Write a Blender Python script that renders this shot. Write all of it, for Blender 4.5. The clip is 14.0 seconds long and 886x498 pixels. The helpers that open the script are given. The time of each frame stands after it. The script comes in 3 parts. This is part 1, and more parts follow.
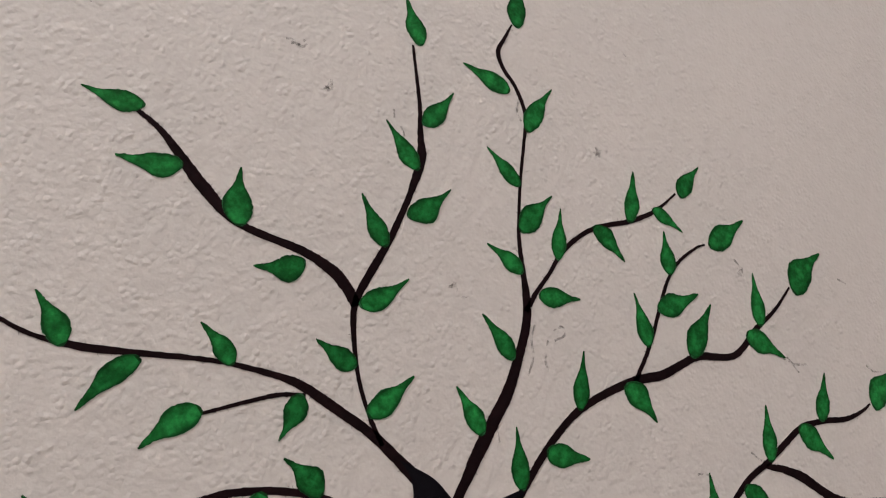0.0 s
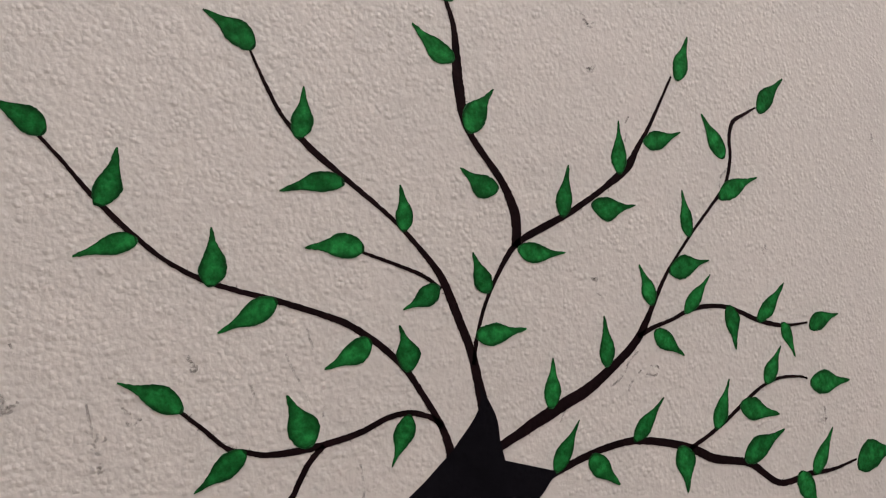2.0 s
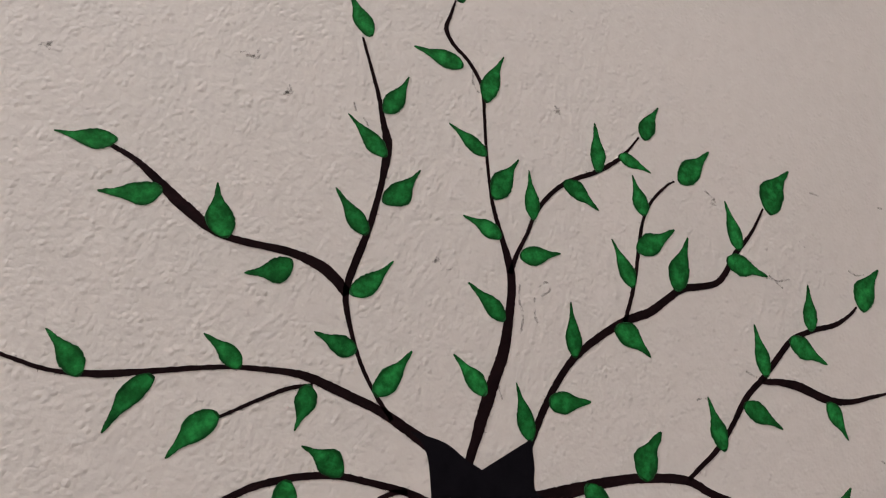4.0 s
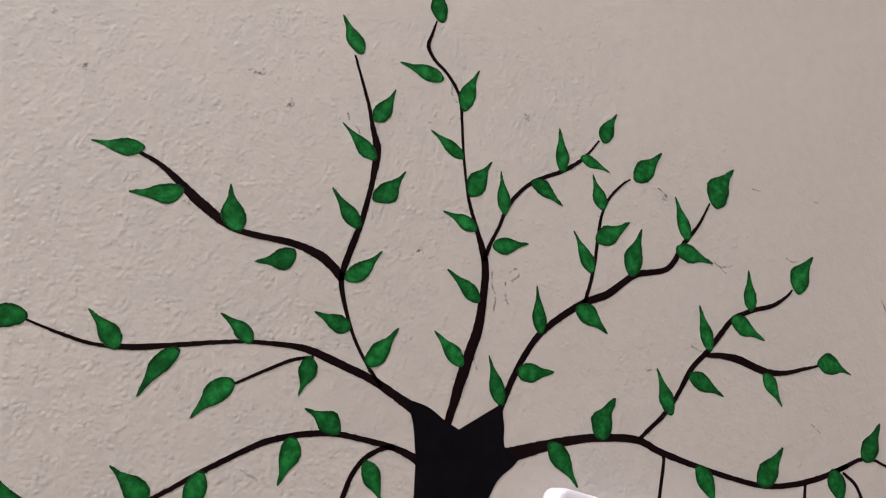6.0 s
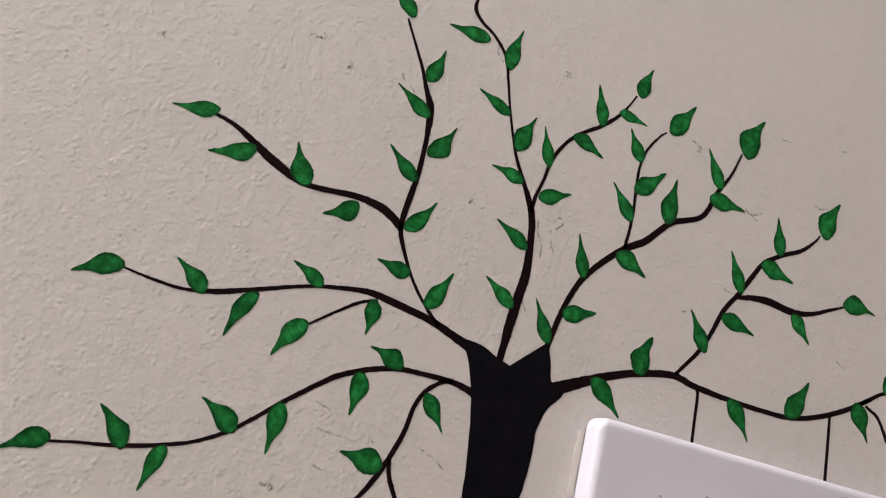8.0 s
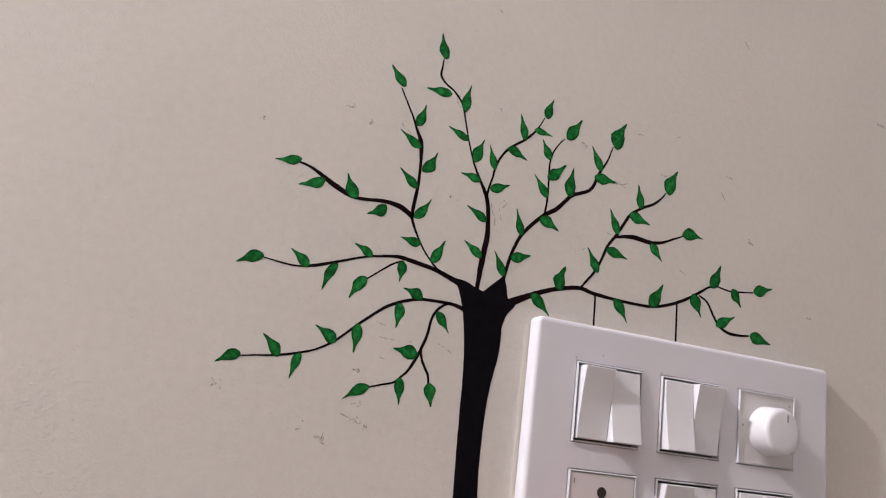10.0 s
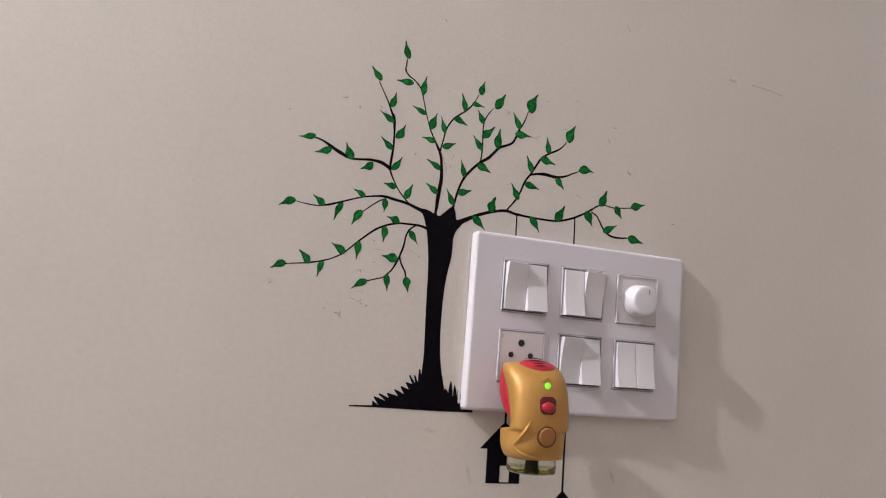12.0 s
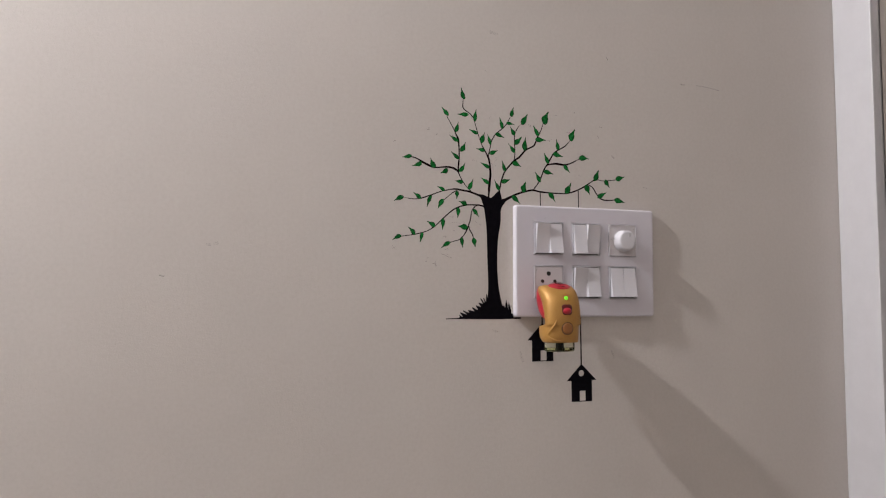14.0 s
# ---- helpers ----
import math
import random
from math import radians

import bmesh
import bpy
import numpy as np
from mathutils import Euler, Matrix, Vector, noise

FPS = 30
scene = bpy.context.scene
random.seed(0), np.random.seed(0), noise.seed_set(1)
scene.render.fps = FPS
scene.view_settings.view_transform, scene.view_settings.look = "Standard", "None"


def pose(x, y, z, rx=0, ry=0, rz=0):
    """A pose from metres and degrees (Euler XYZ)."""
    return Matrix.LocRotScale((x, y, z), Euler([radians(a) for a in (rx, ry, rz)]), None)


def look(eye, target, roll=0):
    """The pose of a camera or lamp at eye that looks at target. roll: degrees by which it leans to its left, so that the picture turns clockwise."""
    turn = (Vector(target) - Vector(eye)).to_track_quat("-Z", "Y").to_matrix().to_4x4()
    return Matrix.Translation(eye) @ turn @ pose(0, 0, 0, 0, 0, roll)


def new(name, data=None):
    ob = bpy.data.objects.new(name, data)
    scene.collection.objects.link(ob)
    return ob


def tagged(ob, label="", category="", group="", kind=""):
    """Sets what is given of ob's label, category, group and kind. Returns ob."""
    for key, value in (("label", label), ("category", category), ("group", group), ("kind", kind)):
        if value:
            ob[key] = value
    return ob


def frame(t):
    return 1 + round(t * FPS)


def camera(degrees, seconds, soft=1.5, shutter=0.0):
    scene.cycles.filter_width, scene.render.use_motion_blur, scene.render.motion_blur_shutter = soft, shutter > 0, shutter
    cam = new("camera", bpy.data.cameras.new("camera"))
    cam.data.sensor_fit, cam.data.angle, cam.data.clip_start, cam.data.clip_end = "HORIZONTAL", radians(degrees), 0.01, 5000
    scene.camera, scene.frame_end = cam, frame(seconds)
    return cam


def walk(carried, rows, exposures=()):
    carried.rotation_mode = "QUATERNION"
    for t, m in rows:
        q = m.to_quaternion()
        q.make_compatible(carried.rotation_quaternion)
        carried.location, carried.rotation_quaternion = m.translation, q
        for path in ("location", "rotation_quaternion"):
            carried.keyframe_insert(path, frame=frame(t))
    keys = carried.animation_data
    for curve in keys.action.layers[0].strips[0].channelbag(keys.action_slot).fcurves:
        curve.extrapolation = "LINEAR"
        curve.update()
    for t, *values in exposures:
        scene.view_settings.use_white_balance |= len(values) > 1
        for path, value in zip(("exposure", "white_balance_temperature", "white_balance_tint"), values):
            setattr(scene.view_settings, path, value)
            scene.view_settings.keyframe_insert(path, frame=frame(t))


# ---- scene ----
# ---- camera and its walk ----
cam = camera(57.40, 14.0, soft=1.15)
PATH = [
    (0, (-0.2256, -0.1880, 0.0611), (0.0328, 0.6944, 0.4545), 23.00),
    (0.5, (-0.2282, -0.1906, 0.0461), (-0.0089, 0.7037, 0.4361), 34.86),
    (1, (-0.2273, -0.1839, 0.0240), (-0.0540, 0.7272, 0.3980), 48.55),
    (1.5, (-0.2253, -0.1837, 0.0126), (-0.0475, 0.7337, 0.3686), 57.63),
    (2, (-0.2329, -0.1952, 0.0225), (-0.0606, 0.7186, 0.3903), 56.39),
    (2.5, (-0.2403, -0.1992, 0.0343), (-0.0567, 0.7100, 0.4080), 46.31),
    (3, (-0.2446, -0.1999, 0.0434), (-0.0483, 0.7106, 0.4075), 34.56),
    (3.5, (-0.2423, -0.2006, 0.0551), (-0.0358, 0.7052, 0.4251), 24.67),
    (4, (-0.2221, -0.2015, 0.0623), (0.0412, 0.6969, 0.4136), 13.89),
    (4.2, (-0.2156, -0.2019, 0.0640), (0.0588, 0.6967, 0.4063), 9.92),
    (6.3, (-0.2297, -0.2357, 0.0452), (0.0496, 0.6627, 0.3840), 15.56),
    (6.5, (-0.2278, -0.2330, 0.0372), (0.0380, 0.6671, 0.3824), 19.04),
    (7, (-0.2336, -0.2254, 0.0376), (0.0225, 0.6738, 0.3925), 24.31),
    (7.5, (-0.2370, -0.2387, 0.0502), (0.0218, 0.6683, 0.3822), 19.04),
    (8, (-0.2434, -0.2487, 0.0424), (0.0280, 0.6722, 0.3222), 13.15),
    (8.2, (-0.2402, -0.2509, 0.0401), (0.0376, 0.6687, 0.3176), 11.83),
    (10.3, (-0.3395, -0.4404, -0.0021), (0.0254, 0.4654, 0.2132), 5.82),
    (10.5, (-0.3465, -0.4561, -0.0034), (0.0298, 0.4472, 0.2024), 5.56),
    (11, (-0.3563, -0.5076, -0.0073), (0.0273, 0.3974, 0.1769), 5.14),
    (11.5, (-0.3726, -0.5844, -0.0137), (0.0093, 0.3275, 0.1367), 4.90),
    (12, (-0.3908, -0.6378, -0.0292), (-0.0192, 0.2819, 0.0972), 3.92),
    (12.5, (-0.4135, -0.6665, -0.0405), (-0.0523, 0.2601, 0.0644), 2.49),
    (13, (-0.4657, -0.7443, -0.0505), (-0.1119, 0.1863, 0.0438), 1.63),
    (13.5, (-0.5379, -0.8737, -0.0548), (-0.1794, 0.0567, 0.0211), 0.66),
    (14, (-0.5720, -1.0085, -0.0428), (-0.2335, -0.0692, 0.0119), -0.40),
]
walk(cam, [(t, look(eye, target, roll)) for t, eye, target, roll in PATH],
     [(0, -0.30), (8.2, -0.28), (10.5, -0.31), (12.5, -0.36), (13.5, -0.42), (14, -0.66)])

# ---- light: a bulb high on the left near the wall, an added unseen fill overhead behind ----
world = bpy.data.worlds.new("world")
world.use_nodes = True
world.node_tree.nodes["Background"].inputs[0].default_value = (0.9, 0.93, 1.0, 1)
world.node_tree.nodes["Background"].inputs[1].default_value = 0.05
scene.world = world

bulb = bpy.data.lights.new("bulb", "POINT")
bulb.energy, bulb.shadow_soft_size, bulb.color = 175, 0.017, (0.945, 0.95, 0.972)
new("bulb", bulb).location = (-1.42, -0.25, 1.03)
panel = bpy.data.lights.new("room_fill", "AREA")
panel.shape, panel.size, panel.size_y = "RECTANGLE", 1.6, 1.2
panel.energy, panel.color = 11.0, (0.93, 0.95, 0.94)
new("room_fill", panel).matrix_world = look((-0.6, -1.7, 1.44), (-0.6, -1.7, 0))


# ---- materials ----
class Nodes:
    """A material's node tree, with short ways to add and join nodes."""

    def __init__(self, name):
        self.material = bpy.data.materials.new(name)
        self.material.use_nodes = True
        self.tree = self.material.node_tree
        self.shader = self.tree.nodes["Principled BSDF"]

    def add(self, kind, **values):
        node = self.tree.nodes.new(kind)
        for key, value in values.items():
            node.inputs[key.replace("_", " ")].default_value = value
        return node

    def join(self, a, out, b, into):
        self.tree.links.new(a.outputs[out], b.inputs[into])

    def noise(self, scale, detail=4.0, roughness=0.55):
        place = self.tree.nodes.new("ShaderNodeNewGeometry")
        node = self.add("ShaderNodeTexNoise", Scale=scale, Detail=detail, Roughness=roughness)
        self.join(place, "Position", node, "Vector")
        return node

    def ramp(self, source, out, stops):
        node = self.tree.nodes.new("ShaderNodeValToRGB")
        while len(node.color_ramp.elements) < len(stops):
            node.color_ramp.elements.new(0.5)
        for element, (at, colour) in zip(node.color_ramp.elements, stops):
            element.position, element.color = at, (*colour, 1)
        self.join(source, out, node, "Fac")
        return node

    def bump(self, layers):
        """Relief from (noise node, output, metres) layers, one on another."""
        last = None
        for node, out, height in layers:
            b = self.add("ShaderNodeBump", Strength=1.0, Distance=height)
            self.join(node, out, b, "Height")
            if last:
                self.join(last, "Normal", b, "Normal")
            last = b
        self.join(last, "Normal", self.shader, "Normal")


def set_shader(n, roughness=0.5, metallic=0.0, specular=0.5, coat=0.0):
    n.shader.inputs["Roughness"].default_value = roughness
    n.shader.inputs["Metallic"].default_value = metallic
    n.shader.inputs["Specular IOR Level"].default_value = specular
    n.shader.inputs["Coat Weight"].default_value = coat


def relief(n, height=1.0):
    """The roller-stipple relief of the wall, which shows through the paint on it as well."""
    cells = n.add("ShaderNodeTexVoronoi", Scale=610)
    n.join(n.tree.nodes.new("ShaderNodeNewGeometry"), "Position", cells, "Vector")
    dots = n.ramp(cells, "Distance", [(0.10, (1, 1, 1)), (0.60, (0, 0, 0))])
    some = n.ramp(n.noise(190, 2, 0.5), "Fac", [(0.36, (0.2, 0.2, 0.2)), (0.64, (1, 1, 1))])
    lumps = n.add("ShaderNodeMixRGB", Fac=1.0)
    lumps.blend_type = "MULTIPLY"
    n.join(dots, "Color", lumps, "Color1")
    n.join(some, "Color", lumps, "Color2")
    n.bump([(n.noise(150, 1.5, 0.5), "Fac", 0.00008 * height), (n.noise(360, 1.8, 0.55), "Fac", 0.00015 * height), (lumps, "Color", 0.00010 * height), (n.noise(900, 2, 0.6), "Fac", 0.00009 * height)])


def wall_material(name, light, dark):
    n = Nodes(name)
    tone = n.ramp(n.noise(3.5, 5, 0.6), "Fac", [(0.3, dark), (0.7, light)])
    fine = n.ramp(n.noise(210, 3, 0.6), "Fac", [(0.25, (0.9, 0.89, 0.88)), (0.62, (1, 1, 1))])
    mix = n.add("ShaderNodeMixRGB", Fac=0.55)
    mix.blend_type = "MULTIPLY"
    n.join(tone, "Color", mix, "Color1")
    n.join(fine, "Color", mix, "Color2")
    n.join(mix, "Color", n.shader, "Base Color")
    set_shader(n, 0.62, 0, 0.35)
    relief(n)
    return n.material


def paint_material(name, stops, roughness, height, scale=160):
    n = Nodes(name)
    tone = n.ramp(n.noise(scale, 4, 0.6), "Fac", stops)
    n.join(tone, "Color", n.shader, "Base Color")
    set_shader(n, roughness, 0, 0.035)
    relief(n, height)
    return n.material


def leaf_material():
    """Green poster paint: a streaky brighter middle and a darker brush line round the edge, by the distance from it."""
    n = Nodes("leaf_paint")
    edge = n.tree.nodes.new("ShaderNodeAttribute")
    edge.attribute_name = "rim"
    streak = n.noise(300, 4, 0.65)
    add = n.add("ShaderNodeMath")
    add.operation = "MULTIPLY_ADD"
    n.join(streak, "Fac", add, 0)
    add.inputs[1].default_value = 0.95
    n.join(edge, "Fac", add, 2)
    tone = n.ramp(add, "Value", [(0.34, (0.018, 0.215, 0.050)), (0.54, (0.008, 0.105, 0.022)), (0.72, (0.004, 0.050, 0.011)), (0.92, (0.004, 0.028, 0.008)), (1.0, (0.020, 0.10, 0.038))])
    each = n.tree.nodes.new("ShaderNodeObjectInfo")
    shade = n.ramp(each, "Random", [(0.0, (0.72, 0.76, 0.72)), (1.0, (1.12, 1.12, 1.05))])
    mix = n.add("ShaderNodeMixRGB", Fac=1.0)
    mix.blend_type = "MULTIPLY"
    n.join(tone, "Color", mix, "Color1")
    n.join(shade, "Color", mix, "Color2")
    n.join(mix, "Color", n.shader, "Base Color")
    set_shader(n, 0.55, 0, 0.05)
    relief(n, 0.6)
    return n.material


def plastic(name, colour, roughness=0.35, grain=0.03, specular=0.5, coat=0.0):
    n = Nodes(name)
    low = tuple(c * (1 - grain) for c in colour)
    tone = n.ramp(n.noise(35, 5, 0.65), "Fac", [(0.35, low), (0.65, colour)])
    n.join(tone, "Color", n.shader, "Base Color")
    set_shader(n, roughness, 0, specular, coat)
    n.bump([(n.noise(900, 2), "Fac", 0.00002)])
    return n.material


def gold_material():
    n = Nodes("gold_plastic")
    tone = n.ramp(n.noise(700, 2), "Fac", [(0.3, (0.39, 0.197, 0.046)), (0.7, (0.42, 0.222, 0.056))])
    n.join(tone, "Color", n.shader, "Base Color")
    set_shader(n, 0.50, 0.30, 0.5, 0.08)
    n.bump([(n.noise(1400, 2), "Fac", 0.00002)])
    return n.material


def glass_material(name, colour, roughness=0.02, ior=1.45):
    n = Nodes(name)
    n.shader.inputs["Base Color"].default_value = (*colour, 1)
    n.shader.inputs["Transmission Weight"].default_value = 1.0
    n.shader.inputs["IOR"].default_value = ior
    n.shader.inputs["Roughness"].default_value = roughness
    return n.material


def glow_material(name, colour, strength):
    n = Nodes(name)
    n.shader.inputs["Base Color"].default_value = (*colour, 1)
    n.shader.inputs["Emission Color"].default_value = (*colour, 1)
    n.shader.inputs["Emission Strength"].default_value = strength
    return n.material


def stain_material(name, colour, alpha, scale=500, start=0.42, full=0.62):
    """A faint rubbed pencil or dirt mark, broken up by grain."""
    n = Nodes(name)
    n.shader.inputs["Base Color"].default_value = (*colour, 1)
    set_shader(n, 0.8, 0, 0.2)
    a = n.ramp(n.noise(scale, 3, 0.7), "Fac", [(start, (0, 0, 0)), (full, (alpha, alpha, alpha))])
    n.join(a, "Color", n.shader, "Alpha")
    return n.material


WALL = wall_material("wall_emulsion", (0.56, 0.52, 0.495), (0.525, 0.485, 0.46))
ROOM = wall_material("room_emulsion", (0.60, 0.555, 0.53), (0.57, 0.53, 0.50))
WHITE_PAINT = plastic("white_laminate", (0.52, 0.51, 0.53), 0.45, 0.05)
TAUPE = plastic("taupe_laminate", (0.20, 0.17, 0.15), 0.5, 0.15)
FLOOR = plastic("floor_tile", (0.50, 0.46, 0.41), 0.3, 0.1)
BLACK = paint_material("black_paint", [(0.3, (0.0030, 0.0026, 0.0040)), (0.75, (0.0060, 0.0050, 0.0075))], 0.7, 0.35)
TWIG = paint_material("branch_paint", [(0.3, (0.0050, 0.0022, 0.0028)), (0.75, (0.013, 0.0050, 0.0062))], 0.7, 0.5)
LEAF = leaf_material()
PLATE = plastic("white_plate_plastic", (0.575, 0.548, 0.60), 0.32, 0.02)
ROCKER = plastic("white_rocker_plastic", (0.60, 0.58, 0.62), 0.28, 0.02)
SOCKET = plastic("socket_plastic", (0.56, 0.525, 0.545), 0.35, 0.03)
GAP_SHADE = plastic("grey_gap_shade", (0.12, 0.115, 0.12), 0.45, 0.1)
GREY_LINE = plastic("grey_print", (0.22, 0.21, 0.22), 0.5, 0.1)
HOLE = plastic("hole_shade_and_wick", (0.012, 0.010, 0.010), 0.6, 0.1)
GOLD = gold_material()
RED = plastic("red_plastic", (0.36, 0.014, 0.028), 0.33, 0.08)
DARK_RED = plastic("dark_red_plastic", (0.10, 0.006, 0.008), 0.4, 0.1)
ORANGE = plastic("amber_button_plastic", (0.27, 0.105, 0.028), 0.3, 0.08)
BROWN = plastic("brown_groove", (0.09, 0.032, 0.008), 0.5, 0.1)
BOTTLE = glass_material("bottle_plastic", (0.95, 0.98, 0.82), 0.18, 1.18)
LIQUID = glass_material("refill_liquid", (0.88, 0.94, 0.60), 0.1, 1.2)
LED = glow_material("green_led", (0.16, 0.72, 0.03), 1.1)
FILLER = wall_material("filler", (0.60, 0.56, 0.50), (0.52, 0.48, 0.43))
PENCIL = stain_material("pencil_smudge", (0.16, 0.14, 0.13), 0.25)
SCRATCH = stain_material("faint_scratch", (0.20, 0.17, 0.15), 0.20)
DIRT = stain_material("dirt_smudge", (0.24, 0.20, 0.17), 0.13, 230, 0.36, 0.80)


# ---- ways to make meshes ----
def part(name, bm, material, parent=None, label="", smooth=False):
    mesh = bpy.data.meshes.new(name)
    bmesh.ops.recalc_face_normals(bm, faces=bm.faces)
    bm.to_mesh(mesh)
    bm.free()
    mesh.materials.append(material)
    if smooth:
        mesh.polygons.foreach_set("use_smooth", [True] * len(mesh.polygons))
        mesh.set_sharp_from_angle(angle=radians(38))
    ob = new(name, mesh)
    ob.parent = parent
    if label:
        tagged(ob, label)
    return ob


def thing(name, label, category, kind="", group=""):
    return tagged(new(name), label, category, group, kind)


def box(lo, hi, bevel=0.0, segments=2):
    bm = bmesh.new()
    bmesh.ops.create_cube(bm, size=1)
    for v in bm.verts:
        v.co = Vector([lo[k] + (v.co[k] + 0.5) * (hi[k] - lo[k]) for k in range(3)])
    if bevel:
        bmesh.ops.bevel(bm, geom=bm.edges[:], offset=bevel, segments=segments, profile=0.5, affect="EDGES")
    return bm


def spline(points, steps):
    """A smooth line through points of any size, with steps to a span."""
    p = [Vector(q) for q in points]
    p = [2 * p[0] - p[1], *p, 2 * p[-1] - p[-2]]
    out = []
    for a, b, c, d in zip(p, p[1:], p[2:], p[3:]):
        for k in range(steps):
            u = k / steps
            out.append(0.5 * (2 * b + (c - a) * u + (2 * a - 5 * b + 4 * c - d) * u * u + (3 * b - a - 3 * c + d) * u**3))
    return [*out, p[-2]]


def slab(outline, front, back=0.00001):
    """A flat layer on the wall with the given outline in x and z; front and back are its distances from the wall."""
    bm = bmesh.new()
    face = bm.faces.new([bm.verts.new((x, -front, z)) for x, z in outline])
    grown = bmesh.ops.extrude_face_region(bm, geom=[face])
    for v in [g for g in grown["geom"] if isinstance(g, bmesh.types.BMVert)]:
        v.co.y = -back
    return bm


def ribbon(points, front, steps=12, rough=0.12, hairs=0.0):
    """A brush stroke along points (x, z, width), in millimetres, with an uneven edge."""
    line = spline(points, steps)
    bm = bmesh.new()
    rows = []
    for k, q in enumerate(line):
        a, b = line[max(k - 1, 0)], line[min(k + 1, len(line) - 1)]
        along = Vector((b.x - a.x, b.y - a.y)).normalized()
        side = Vector((-along.y, along.x))
        wide = max(q.z * 1.03 + 0.14, 0.62) / 2
        u = wide * (1 + rough * noise.noise((q.x * 0.9, q.y * 0.9, 3))) + 0.16 * noise.noise((q.x * 2.6, q.y * 2.6, 9))
        v = wide * (1 + rough * noise.noise((q.x * 0.9, q.y * 0.9, 7))) + 0.16 * noise.noise((q.x * 2.6, q.y * 2.6, 5))
        l, r = Vector((q.x, q.y)) + side * u, Vector((q.x, q.y)) - side * v
        rows.append([bm.verts.new((p.x / 1000, -d, p.y / 1000)) for p in (l, r) for d in (front, 0.00001)])
    for a, b in zip(rows, rows[1:]):
        for i, j in ((0, 2), (2, 3), (3, 1), (1, 0)):
            bm.faces.new((a[i], a[j], b[j], b[i]))
    for k in range(2, len(rows) - 2) if hairs else ():
        if random.random() < hairs:
            i = random.choice((0, 2))
            root, out = rows[k][i].co, rows[k][i].co - rows[k][2 - i].co
            along = rows[k + 1][i].co - rows[k - 1][i].co
            tip = root + 0.001 * random.uniform(0.35, 0.95) * (out.normalized() * 0.7 + along.normalized() * random.uniform(-1.2, 1.2)).normalized()
            wide = 0.0001 * along.normalized()
            bm.faces.new([bm.verts.new(p) for p in (root - wide - 0.1 * out, root + wide - 0.1 * out, tip)])
    bm.faces.new((rows[0][0], rows[0][1], rows[0][3], rows[0][2]))
    bm.faces.new((rows[-1][0], rows[-1][2], rows[-1][3], rows[-1][1]))
    return bm


# ---- the room ----
def structure(name, lo, hi, material, label, category):
    return tagged(part(name, box(lo, hi), material), label, category, kind="structure")


wall = structure("wall_north", (-3.2, 0, -1.3), (1.9, 0.15, 1.5), WALL, "beige stippled emulsion wall with a painted tree", "wall")
structure("wall_south", (-3.2, -3.65, -1.3), (1.9, -3.5, 1.5), ROOM, "plain beige painted wall", "wall")
structure("wall_west", (-3.35, -3.5, -1.3), (-3.2, 0, 1.5), ROOM, "plain beige painted wall", "wall")
structure("wall_east", (1.9, -3.5, -1.3), (2.05, 0, 1.5), ROOM, "plain beige painted wall", "wall")
structure("floor", (-3.35, -3.65, -1.4), (2.05, 0.15, -1.3), FLOOR, "light beige floor", "floor")
structure("ceiling", (-3.35, -3.65, 1.5), (2.05, 0.15, 1.6), ROOM, "plain pale ceiling", "ceiling")

# a tall cupboard whose white side stands out from the wall
cupboard = thing("cupboard", "tall cupboard with a white side against the wall", "cupboard")
part("side_panel", box((0.471, -0.074, -1.3), (0.489, -0.0005, 1.0), 0.0015), WHITE_PAINT, cupboard, "white laminate side panel")
part("carcass", box((0.4895, -0.071, -1.3), (1.10, -0.0005, 1.0), 0.001), WHITE_PAINT, cupboard)
part("door", box((0.492, -0.0915, -1.24), (1.095, -0.0715, 0.995), 0.002), TAUPE, cupboard, "taupe laminate door")

# ---- the painted tree ----
tree = thing("painted_tree", "black tree with green leaves painted on the wall", "mural")


LEAF_AT = (0, 0.02, 0.07, 0.13, 0.22, 0.34, 0.45, 0.57, 0.68, 0.78, 0.88, 1)
LEAF_HALF = (0.08, 0.24, 0.47, 0.69, 0.91, 1.0, 0.91, 0.66, 0.38, 0.20, 0.14, 0.05)


